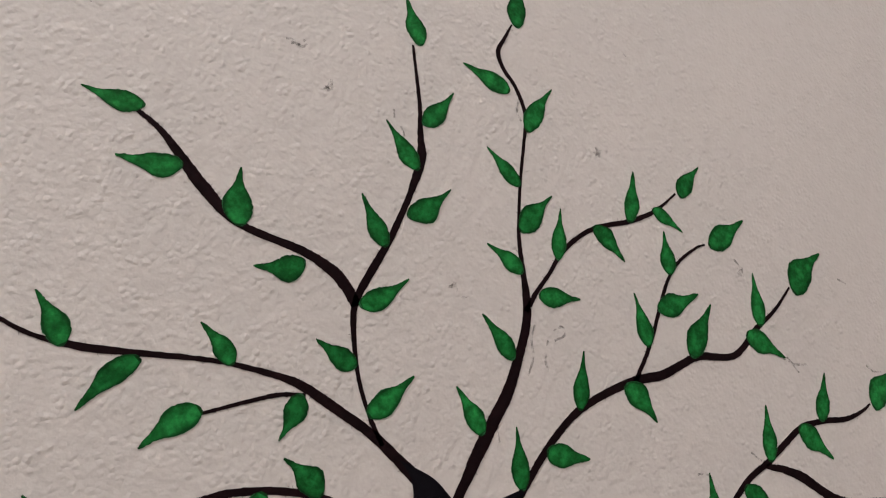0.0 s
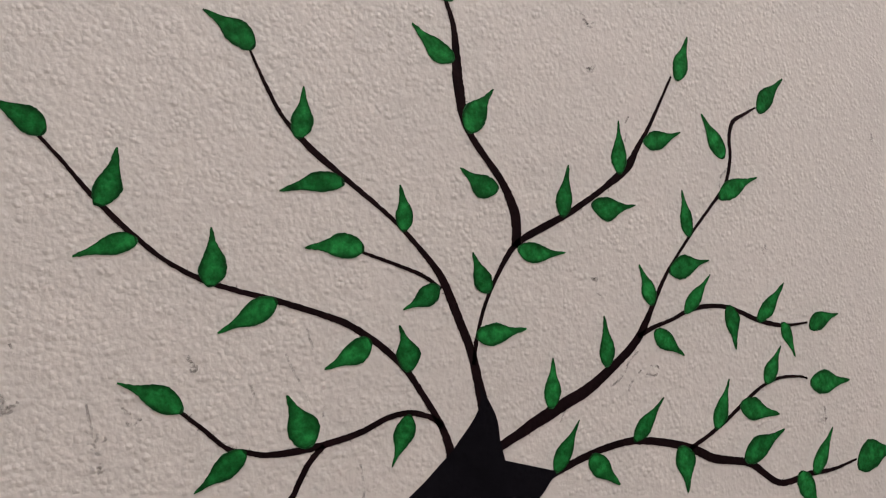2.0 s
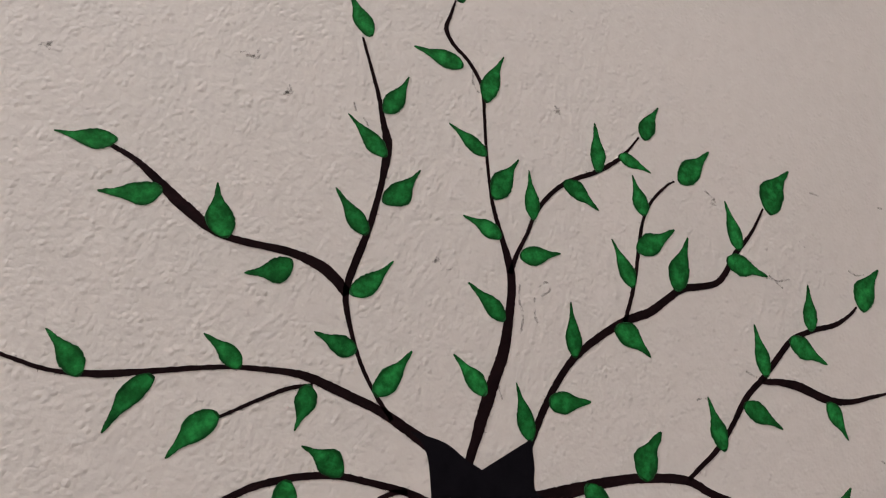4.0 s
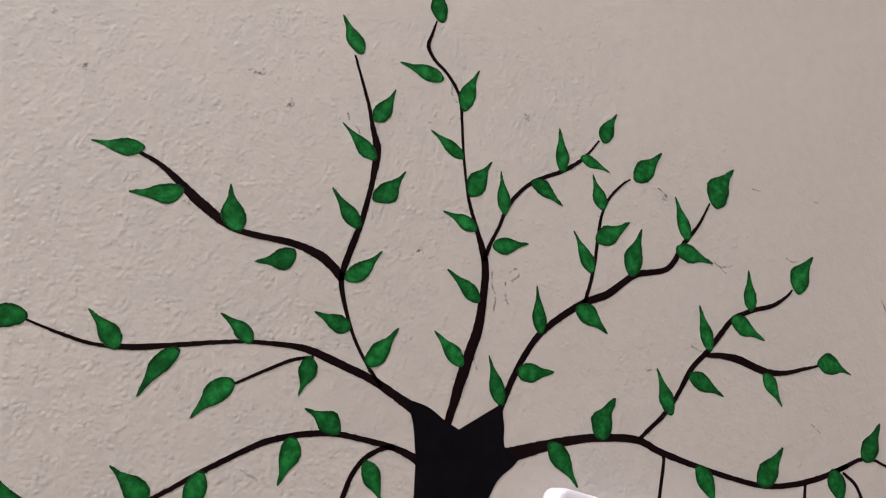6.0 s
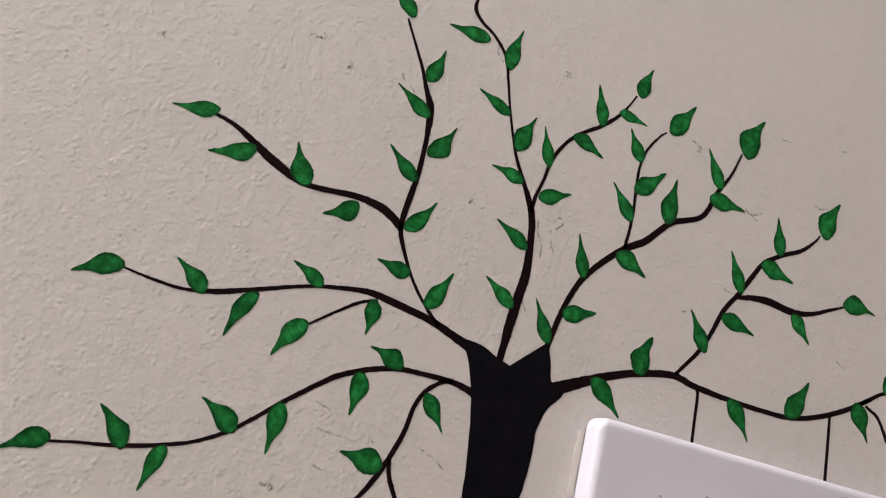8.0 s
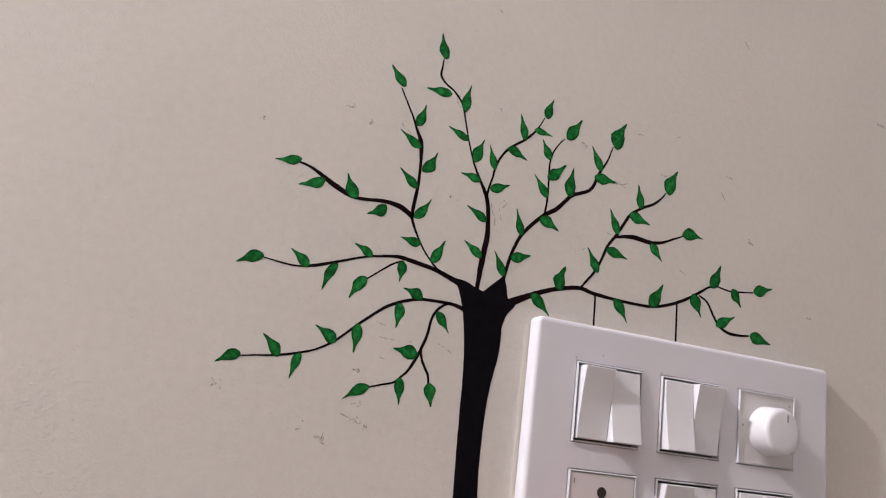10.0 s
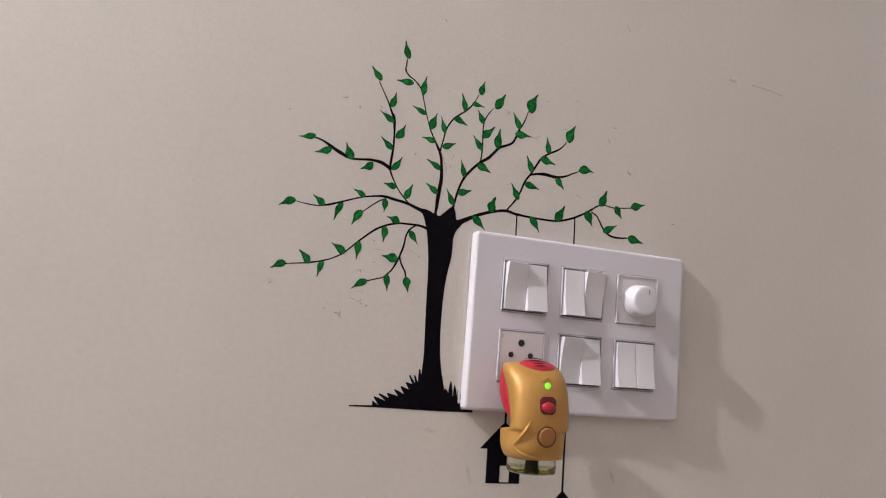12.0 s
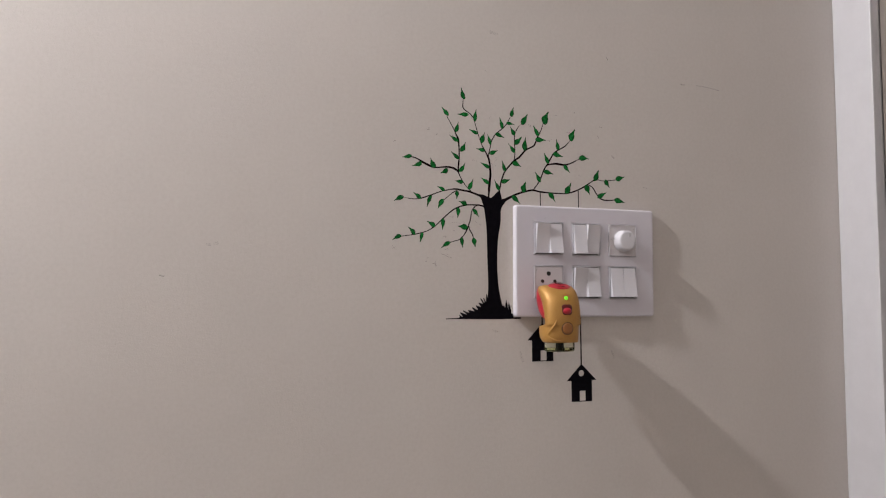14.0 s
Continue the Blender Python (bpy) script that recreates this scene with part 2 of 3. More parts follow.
def leaf(x, z, angle, length, width, bend=0.0):
    """A brushed teardrop leaf with its round end at (x, z), in millimetres; bend: how far its belly swings to the right of the line to its tip."""
    bm = bmesh.new()
    rim = bm.verts.layers.float.new("rim")
    turn, across = radians(angle), (-1, -0.88, -0.68, -0.35, 0, 0.35, 0.68, 0.88, 1)
    bend += 0.012 * noise.noise((x * 0.37, z * 0.37, 1))
    blunt = 0.3 + 0.6 * noise.noise((x * 0.61, z * 0.61, 4))
    rows, count = [], 44
    for k in range(count + 1):
        u = (k / count) ** 1.25
        half = max(width * 0.5 * float(np.interp(u, LEAF_AT, LEAF_HALF)), 0.14)
        half += max(0, blunt) * 0.12 * width * max(0, math.sin(math.pi * (u - 0.62) / 0.4))
        row = []
        for s in across:
            lobe = 6 * (s > 0)
            side = half * (1 + 0.16 * noise.noise((x * 0.7 + 3.2 * u, z * 0.7, 2 + lobe)) + 0.06 * noise.noise((x + 11 * u, z, 9 + lobe)))
            side += (0.16 * noise.noise((x * 0.3 + length * u * 1.9, z, 4 + lobe)) + 0.10 * noise.noise((x + length * u * 5, z, 5 + lobe))) * abs(s) ** 6 * min(1, 6 * u)
            a, b = length * (1.06 * u - 0.06), side * s - length * bend * math.sin(math.pi * u ** 0.8)
            v = bm.verts.new(((x + a * math.cos(turn) - b * math.sin(turn)) / 1000, -0.00008, (z + a * math.sin(turn) + b * math.cos(turn)) / 1000))
            v[rim] = max(0.10 * s * s + 0.46 * abs(s) ** 7, 0.45 * (u < 0.04), 0.55 * max(0, u - 0.6))
            row.append(v)
        rows.append(row)
    for a, b in zip(rows, rows[1:]):
        for i in range(len(across) - 1):
            bm.faces.new((a[i], a[i + 1], b[i + 1], b[i]))
    edge = [e for e in bm.edges if e.is_boundary]
    for v in [g for g in bmesh.ops.extrude_edge_only(bm, edges=edge)["geom"] if isinstance(g, bmesh.types.BMVert)]:
        v.co.y = -0.00001
    return part("leaf", bm, LEAF, tree)


def grow(line, leaves):
    """A branch along (x, z, width) and its leaves (x, z, angle, length, width), in millimetres from the switch plate's middle."""
    part("branch", ribbon(line, 0.00006, hairs=0.3), TWIG, tree)
    for values in leaves:
        leaf(*values)


grow([(-185.3,120.1,2.5), (-189.8,123.2,2.8), (-193.6,124.9,2.8), (-199.1,125.8,2.3), (-204.5,125.9,2.0), (-210.7,125.1,1.8), (-218.3,124.5,1.8), (-223.6,125.3,2.2), (-228.6,127.4,2.8), (-233.0,129.3,2.8), (-239.1,132.6,2.2), (-244.0,135.1,1.5), (-247.8,136.4,1.3), (-252.7,137.4,0.9)],
     [(-252.1,139.1,-167,13.6,5.5,-.06), (-238.0,130.4,-158,14.1,6.2,-.06), (-219.3,124.8,116,14.0,7.7,-.06), (-201.9,123.5,-147,12.0,6.8,-.10)])
grow([(-165.3,92.2,1.1), (-171.5,97.5,0.9), (-177.6,104.5,0.9), (-182.3,112.1,1.1), (-185.8,120.3,1.6), (-185.5,130.3,2.0), (-184.6,139.9,1.7), (-184.7,153.4,1.6), (-186.0,164.7,2.6), (-188.9,170.9,1.6), (-193.2,179.9,1.0), (-201.6,194.3,0.6)],
     [(-200.0,196.1,131,14.1,5.8), (-189.2,174.8,74,13.7,6.1,.05), (-186.1,161.8,149,15.1,5.5), (-182.4,148.6,60,14.7,7.0,.08), (-185.3,138.1,140,14.4,5.3), (-184.1,121.0,55,14.6,5.9,.06), (-179.7,106.5,172,11.3,5.4,-.03), (-171.0,97.7,64,14.7,6.4,.01)])
grow([(-152.9,88.3,3.2), (-159.4,90.5,2.7), (-168.4,93.4,2.3), (-178.3,95.1,2.3), (-187.9,96.5,2.1), (-193.0,96.5,1.7), (-200.7,95.2,1.2), (-210.6,92.8,1.0), (-225.7,87.2,1.3), (-235.8,83.6,1.6), (-244.8,81.7,0.9), (-252.8,81.8,0.8), (-263.2,83.0,0.4)],
     [(-263.8,83.9,-155,13.7,6.4,.04), (-239.8,82.5,142,12.6,5.6,.05), (-224.6,85.9,-112,15.7,5.4,.06), (-206.2,94.3,153,11.5,5.0,.05)])
grow([(-187.4,95.0,0.9), (-193.2,92.4,0.9), (-199.5,87.6,0.8), (-207.5,81.0,0.6)],
     [(-207.8,81.7,-122,14.4,6.8,.06), (-188.4,94.3,-91,11.2,5.8,-.05)])
grow([(-145.5,72.6,2.6), (-151.0,74.9,2.2), (-158.0,76.1,1.7), (-168.8,76.0,1.5), (-176.4,75.4,1.6), (-185.2,72.7,1.6), (-193.5,68.7,1.6), (-199.5,64.2,1.4), (-208.1,56.8,1.3), (-214.9,50.4,1.1), (-221.6,44.7,1.1), (-230.1,39.9,0.9), (-240.2,36.6,1.1), (-250.3,34.3,1.0), (-259.0,33.1,0.7), (-266.7,31.8,0.6)],
     [(-267.1,32.9,-153,12.4,6.1,.05), (-248.2,34.5,131,13.3,6.0,.07), (-237.1,36.7,-105,13.2,5.2,.02), (-219.9,45.6,147,13.3,6.8,.05), (-208.3,56.1,-93,15.0,6.0,-.01), (-186.7,71.0,-93,13.1,6.4,-.04), (-174.7,76.3,161,11.8,6.6,.07)])
grow([(-156.8,76.2,1.2), (-160.7,74.9,1.3), (-165.3,70.5,1.3), (-167.7,64.8,1.3), (-168.9,57.1,1.4), (-171.6,48.8,1.5), (-174.3,42.4,1.6), (-178.2,35.5,1.3), (-182.0,31.7,1.0), (-184.9,29.0,1.0), (-191.5,27.0,0.9), (-198.5,24.8,0.7)],
     [(-164.4,69.9,-53,13.1,5.8,-.02), (-174.1,45.1,172,13.4,8.2,.02), (-198.8,24.9,-149,15.0,6.3,.04), (-181.8,31.3,-85,13.7,5.9)])
grow([(-171.7,48.1,1.2), (-170.5,43.3,1.3), (-168.1,38.8,1.3), (-165.9,35.1,1.2), (-165.2,30.6,0.9)],
     [(-164.8,30.6,-78,12.3,7.1)])
grow([(-142.6,84.8,2.2), (-142.0,91.1,2.5), (-141.1,101.6,3.4), (-140.2,109.7,3.3), (-139.2,118.0,3.1), (-139.5,126.9,2.6), (-140.8,137.7,2.4), (-143.4,144.5,2.2), (-147.5,151.6,1.4), (-152.2,160.4,1.0), (-157.0,173.6,0.8), (-160.5,185.6,0.9), (-163.4,194.6,1.1), (-169.4,201.0,1.1), (-175.1,204.3,1.1), (-178.6,208.5,1.3), (-178.4,214.2,0.9), (-178.1,219.4,0.4)],
     [(-176.5,220.3,106,15.4,6.3,-.05), (-171.4,198.7,-179,15.2,6.1), (-160.9,191.0,83,16.6,6.1,-.05), (-157.7,173.7,158,13.7,5.1), (-151.5,161.8,72,15.1,7.1,-.03), (-147.6,150.5,169,12.3,4.9,.03), (-141.4,127.5,151,14.0,5.5,.03), (-142.2,106.0,145,13.3,5.7,.02)])
grow([(-142.1,140.9,1.4), (-141.1,147.7,1.2), (-139.4,154.3,1.0), (-138.2,161.4,1.3), (-134.8,169.0,1.3), (-129.7,175.5,1.3), (-120.9,182.5,1.4), (-114.3,189.5,1.2), (-110.9,195.2,0.7), (-108.5,200.1,0.5)],
     [(-106.5,200.6,76,13.2,6.2,-.06), (-120.7,183.3,105,15.7,5.4,.02), (-113.9,190.7,-6,11.8,4.6,-.03), (-130.6,174.6,-20,13.4,6.1,-.05), (-138.5,160.1,108,14.7,5.1), (-139.4,147.1,24,12.7,6.2)])
grow([(-127.5,90.8,2.2), (-125.7,98.4,1.9), (-124.1,106.1,1.9), (-121.4,115.0,1.9), (-117.4,123.6,2.0), (-109.8,132.8,2.1), (-102.4,139.6,2.5), (-95.4,144.5,2.5), (-89.8,150.7,2.2), (-84.9,155.6,2.2), (-74.7,160.4,1.9), (-70.7,165.0,1.9), (-67.1,174.0,1.8), (-61.9,183.4,1.0), (-58.3,193.5,0.6)],
     [(-55.5,193.5,71,18.8,11.1,-.10), (-66.1,176.3,118,16.1,6.3), (-69.5,170.6,-1,15.6,7.1,-.02), (-87.2,155.1,85,17.8,8.1,-.02), (-105.4,136.1,-22,13.6,7.6,-.07), (-117.5,124.2,106,15.5,5.3), (-122.2,109.2,16,12.7,6.7,.02), (-126.4,97.9,118,15.3,5.3)])
grow([(-103.3,138.6,1.3), (-102.3,147.6,1.1), (-102.1,155.4,1.1), (-102.5,165.3,1.1), (-102.3,173.4,0.9), (-100.4,180.1,0.9), (-96.0,187.3,0.7), (-93.3,190.0,0.2)],
     [(-91.0,191.1,58,17.0,8.1), (-102.4,174.9,119,12.9,5.9), (-102.2,162.7,44,15.7,7.2,.03), (-102.7,150.7,128,15.3,5.7,.02)])
grow([(-124.4,81.1,4.0), (-120.9,82.8,4.4), (-116.9,84.8,4.1), (-108.8,88.8,3.3), (-100.5,92.6,2.7), (-89.6,96.4,2.5), (-75.8,99.2,2.4), (-65.8,97.6,2.2), (-50.7,96.5,1.8), (-35.2,96.1,1.7), (-22.2,96.7,1.7), (-9.1,100.3,1.8), (4.1,106.3,1.8), (14.8,112.8,1.4)],
     [(-89.6,96.6,76,14.4,8.2,-.08), (-106.8,89.7,-41,16.0,7.1,-.03), (-50.6,96.1,-52,16.2,6.8,-.06), (-24.1,97.3,59,17.0,8.5,.03), (8.0,109.1,-63,15.1,8.6)])
grow([(6.7,107.9,1.5), (13.6,112.1,1.5), (20.5,116.4,1.3), (27.1,117.9,1.0), (38.2,116.7,1.0), (56.8,119.0,0.8)],
     [(57.9,119.7,17,15.6,7.9), (22.7,117.2,66,16.6,8.2,.02), (39.8,117.9,-57,12.8,7.2)])
grow([(12.6,109.7,1.0), (19.2,106.4,1.3), (24.9,98.0,1.5), (30.5,91.8,1.5), (37.7,89.0,1.8), (47.2,88.9,1.5), (53.9,89.8,1.0)],
     [(55.6,90.0,-12,16.9,8.3), (27.7,92.8,28,16.1,7.1)])
grow([(-74.7,99.9,1.2), (-66.6,110.1,1.5), (-62.4,117.7,1.5), (-57.7,128.8,1.8), (-52.0,136.9,1.8), (-47.3,144.6,1.9), (-42.4,152.1,1.9), (-34.2,158.1,1.7), (-25.5,162.7,1.5), (-19.5,168.1,1.0), (-16.6,172.1,0.5)],
     [(-14.0,172.2,70,17.5,10.3,-.10), (-35.1,158.4,100,14.9,6.3), (-42.4,152.1,-14,15.4,7.2), (-51.0,138.2,114,16.0,6.0), (-57.6,126.3,-13,15.0,6.7,-.02), (-63.8,111.6,120,15.7,6.0)])
grow([(-52.4,135.5,1.4), (-49.0,136.3,1.8), (-45.5,137.2,2.1), (-37.8,137.9,2.8), (-26.8,137.0,2.6), (-17.6,138.8,1.7), (-8.7,142.9,1.2), (-1.7,146.2,0.7)],
     [(-1.5,146.9,1,15.6,8.5,-.09), (-26.0,135.7,-47,12.9,6.2,-.02)])


def trunk_outline():
    """The trunk from the ground to its forked top, widest at the crown."""
    left = spline([(-145.5, -76), (-145, -52), (-144, -33), (-144.5, -12), (-145, 10), (-145.3, 26), (-145.6, 42), (-147, 58), (-150, 75), (-154.5, 87), (-160, 91)], 5)
    right = spline([(-125.6, 97.2), (-123.6, 90.5), (-122.2, 85.2), (-117, 82.2), (-122, 75.4), (-124.4, 68), (-124.4, 60), (-125.6, 48), (-128.5, 32), (-130, 13), (-130.3, -11), (-129, -32), (-126.2, -49), (-123, -62), (-118, -76)], 5)
    top = spline([(-160, 91), (-150, 90.5), (-143.6, 88), (-138.2, 86.4)], 5)[1:] + [Vector((-126.6, 97.4))]
    rough = lambda p: ((p[0] + 0.25 * noise.noise((p[0] * 0.7, p[1] * 0.7, 2))) / 1000, p[1] / 1000)
    return [rough(p) for p in [*left, *top, *right]]


part("trunk", slab(trunk_outline(), 0.00009), BLACK, tree, "solid black painted trunk")


BLADES_LEFT = ((-185.7, -72.4, -180.5, -75.2), (-184.6, -68.8, -175.0, -71.4), (-180.4, -66.3, -172.0, -69.1), (-173.3, -65.6, -163.9, -67.3), (-167.2, -62.4, -159.3, -65.3),
               (-162.0, -59.6, -155.2, -61.4), (-157.8, -56.2, -152.3, -57.0), (-155.1, -50.1, -149.6, -56.4), (-150.7, -49.8, -147.6, -55.0), (-146.6, -44.8, -144.5, -52.0))
BLADES_RIGHT = ((-122.3, -58.3, -119.5, -63.0), (-117.5, -52.2, -114.9, -66.8), (-113.8, -55.3, -111.3, -65.2), (-109.7, -56.8, -107.6, -66.5))


def grass_outline():
    """A low mound bristling with blunt brushed blades, which lean away from the trunk: (tip, next notch) each."""
    out, notch = [(-190, -76.6), (-186.5, -76.2)], (-184.5, -75.0)
    for x, z, nx, nz in BLADES_LEFT:
        tip, base = Vector((x, z)), Vector((nx, nz))
        side = (base - tip).normalized().orthogonal() * 0.75
        low = Vector(notch)
        out += [tuple(low.lerp(tip, 0.55) - side * 0.5), tuple(tip - side), tuple(tip + (tip - base).normalized() * 0.5), tuple(tip + side * 0.8), tuple(tip.lerp(base, 0.5) + side * 0.45), (nx, nz)]
        notch = (nx, nz)
    out += [(-140, -49), (-126, -49), (-123.0, -61.8)]
    notch = (-123.0, -61.8)
    for x, z, nx, nz in BLADES_RIGHT:
        out += [((notch[0] + x) / 2 - 0.5, (notch[1] + z) / 2), (x - 0.35, z - 1.2), (x, z), (x + 0.45, z - 1.6), ((x + nx) / 2 + 0.35, (z + nz) / 2), (nx, nz)]
        notch = (nx, nz)
    out.append((-107.3, -77.4))
    return [(x / 1000, z / 1000) for x, z in out]


part("grass", slab(grass_outline(), 0.00012), BLACK, tree, "spiky black painted grass")
part("ground_line", ribbon([(-205, -76.6, 0.9), (-190, -76.4, 1.2), (-170, -76.6, 1.5), (-130, -77.2, 1.9), (-96, -77.2, 2.0)], 0.00015), BLACK, tree)


def birdhouse(x, z, hang):
    """A painted house on a string from the branch: gable roof, round window and an open doorway."""
    house = thing("painted_birdhouse", "small black house on a string painted on the wall", "mural", group="painted houses")
    part("string", ribbon([(x - 0.8, hang, 1.2), (x - 0.3, (hang + 75) / 2, 1.2), (x, (hang + z) / 2, 1.6), (x, z - 2, 1.9)], 0.00005, 6), TWIG, house)
    bm = bmesh.new()
    ring = [(x + 5.6 * 0.75 * math.cos(a) - 0.2, z - 13 + 4.4 * math.sin(a)) for a in [k * math.pi / 8 for k in range(16)]]
    s = lambda pts: [bm.verts.new((a / 1000, -0.00009, b / 1000)) for a, b in pts]
    outer = s([(x, z), (x + 23.5, z - 23), (x + 16.5, z - 23.4), (x + 16.5, z - 52), (x + 6, z - 51.6), (x + 6, z - 37.5), (x - 3, z - 37.5), (x - 3, z - 51.6), (x - 16, z - 51.5), (x - 16, z - 23.4), (x - 23, z - 23.2)])
    hole = s(ring)
    loops = [bm.edges.new((a, b)) for loop in (outer, hole) for a, b in zip(loop, loop[1:] + loop[:1])]
    bmesh.ops.triangle_fill(bm, use_beauty=True, edges=loops)
    grown = bmesh.ops.extrude_face_region(bm, geom=bm.faces[:])
    for v in [g for g in grown["geom"] if isinstance(g, bmesh.types.BMVert)]:
        v.co.y = -0.00001
    part("house", bm, BLACK, house)
    part("sill_line", ribbon([(x - 16, z - 51.6, 1.0), (x + 16.5, z - 52, 1.0)], 0.00012, 6), BLACK, house)


birdhouse(-63.8, -84.8, 97.0)
birdhouse(-3.8, -142.8, 102.0)

# ---- the switch plate ----
COLUMNS, ROWS_Z, HALF = (-0.0570, 0.0018, 0.0606), (0.0314, -0.0287), 0.0228
switchboard = thing("switch_plate", "white plastic switch plate with rockers, dial and socket", "switchboard")


def plate_frame():
    """The plate with six square openings and a rounded rim: a grid of cells, those of the modules left out."""
    xs = [-0.1072, *sorted(c + s * HALF for c in COLUMNS for s in (-1, 1)), 0.1128]
    zs = [-0.0768, *sorted(c + s * HALF for c in ROWS_Z for s in (-1, 1)), 0.0762]
    bm = bmesh.new()
    grid = [[bm.verts.new((x, -0.0135, z)) for z in zs] for x in xs]
    for i in range(len(xs) - 1):
        for j in range(len(zs) - 1):
            if i % 2 == 1 and j % 2 == 1:
                continue
            bm.faces.new((grid[i][j], grid[i + 1][j], grid[i + 1][j + 1], grid[i][j + 1]))
    grown = bmesh.ops.extrude_face_region(bm, geom=bm.faces[:])
    for v in [g for g in grown["geom"] if isinstance(g, bmesh.types.BMVert)]:
        v.co.y = -0.0004
    bmesh.ops.recalc_face_normals(bm, faces=bm.faces)
    corner = [e for e in bm.edges if abs(e.verts[0].co.y - e.verts[1].co.y) > 0.005 and abs(e.verts[0].co.x - 0.0028) > 0.1085 and abs(e.verts[0].co.z + 0.0003) > 0.0755]
    bmesh.ops.bevel(bm, geom=corner, offset=0.004, segments=4, profile=0.5, affect="EDGES")
    front = [e for e in bm.edges if all(v.co.y < -0.013 for v in e.verts) and len(e.link_faces) == 2 and abs(e.calc_face_angle(0)) > 0.6]
    border = lambda v: abs(v.co.x - 0.0028) > 0.1 or abs(v.co.z + 0.0003) > 0.07
    inner = [e for e in front if not all(border(v) for v in e.verts)]
    outer = [e for e in front if all(border(v) for v in e.verts)]
    bmesh.ops.bevel(bm, geom=inner, offset=0.0006, segments=2, profile=0.5, affect="EDGES")
    bmesh.ops.bevel(bm, geom=[e for e in outer if e.is_valid], offset=0.0032, segments=6, profile=0.56, affect="EDGES")
    return bm


part("plate", plate_frame(), PLATE, switchboard, "glossy white cover plate")


def module(x, z):
    """The sunken seat of one module, coloured dark grey to paint in the gap's shade."""
    seat = part("module", box((x - HALF + 0.0001, -0.009, z - HALF + 0.0001), (x + HALF - 0.0001, -0.0006, z + HALF - 0.0001)), GAP_SHADE, switchboard, "module seat, dark grey for the shade in the gap")
    bm = bmesh.new()
    loops = [[bm.verts.new((x + sx * r, y, z + sz * r)) for sx, sz in ((-1, -1), (1, -1), (1, 1), (-1, 1))] for r, y in ((HALF - 0.0003, -0.0088), (HALF - 0.0004, -0.0143), (HALF - 0.0010, -0.0146), (HALF - 0.0013, -0.0088))]
    for p, q in zip(loops, loops[1:]):
        for k in range(4):
            bm.faces.new((p[k], p[(k + 1) % 4], q[(k + 1) % 4], q[k]))
    part("bezel", bm, ROCKER, seat)
    return seat


def rocker(x, z, low, parent):
    """A one-module rocker with a hollowed face; low: its lower end stands out, else its upper end."""
    w, h, n = 0.0100, 0.0204, 18
    a, b = (-0.0152, -0.0210) if low else (-0.0210, -0.0152)
    bm = bmesh.new()
    side = [(-0.0062, h)] + [(a + (b - a) * k / n + 0.0010 * math.sin(math.pi * k / n), h - 2 * h * k / n) for k in range(n + 1)] + [(-0.0062, -h)]
    ends = [[bm.verts.new((x + s * w, y, z + q)) for y, q in side] for s in (-1, 1)]
    bm.faces.new(ends[0])
    bm.faces.new(ends[1][::-1])
    m = len(side)
    for k in range(m):
        bm.faces.new((ends[0][k], ends[0][(k + 1) % m], ends[1][(k + 1) % m], ends[1][k]))
    bmesh.ops.recalc_face_normals(bm, faces=bm.faces)
    crease = [e for e in bm.edges if all(v.co.y < -0.007 for v in e.verts) and e.calc_face_angle(0) > 0.7]
    bmesh.ops.bevel(bm, geom=crease, offset=0.0005, segments=3, profile=0.5, affect="EDGES")
    return part("rocker", bm, ROCKER, parent)


for column, row, left_low, right_low in ((0, 0, False, True), (1, 0, True, False), (1, 1, False, True), (2, 1, True, True)):
    seat = module(COLUMNS[column], ROWS_Z[row])
    rocker(COLUMNS[column] - 0.0102, ROWS_Z[row], left_low, seat)
    rocker(COLUMNS[column] + 0.0102, ROWS_Z[row], right_low, seat)


def disc(x, y0, y1, z, r0, r1, sides=40, bevel=0.0):
    """A round turned piece along y, r0 wide at the wall's side and r1 at the front."""
    bm = bmesh.new()
    bmesh.ops.create_cone(bm, cap_ends=True, segments=sides, radius1=r0, radius2=r1, depth=1)
    for v in bm.verts:
        v.co = Vector((x + v.co.x, y0 + (v.co.z + 0.5) * (y1 - y0), z + v.co.y))
    if bevel:
        bmesh.ops.bevel(bm, geom=[e for e in bm.edges if all(abs(v.co.y - y1) < 1e-6 for v in e.verts)], offset=bevel, segments=3, profile=0.5, affect="EDGES")
    return bm


def lathe(x, z, profile, sides=48):
    """A round piece turned about y through (distance, radius) pairs, closed at both ends."""
    bm = bmesh.new()
    rings = [[bm.verts.new((x + r * math.cos(2 * math.pi * k / sides), y, z + r * math.sin(2 * math.pi * k / sides))) for k in range(sides)] for y, r in profile]
    for a, b in zip(rings, rings[1:]):
        for k in range(sides):
            bm.faces.new((a[k], a[(k + 1) % sides], b[(k + 1) % sides], b[k]))
    bm.faces.new(rings[0])
    bm.faces.new(rings[-1][::-1])
    return bm


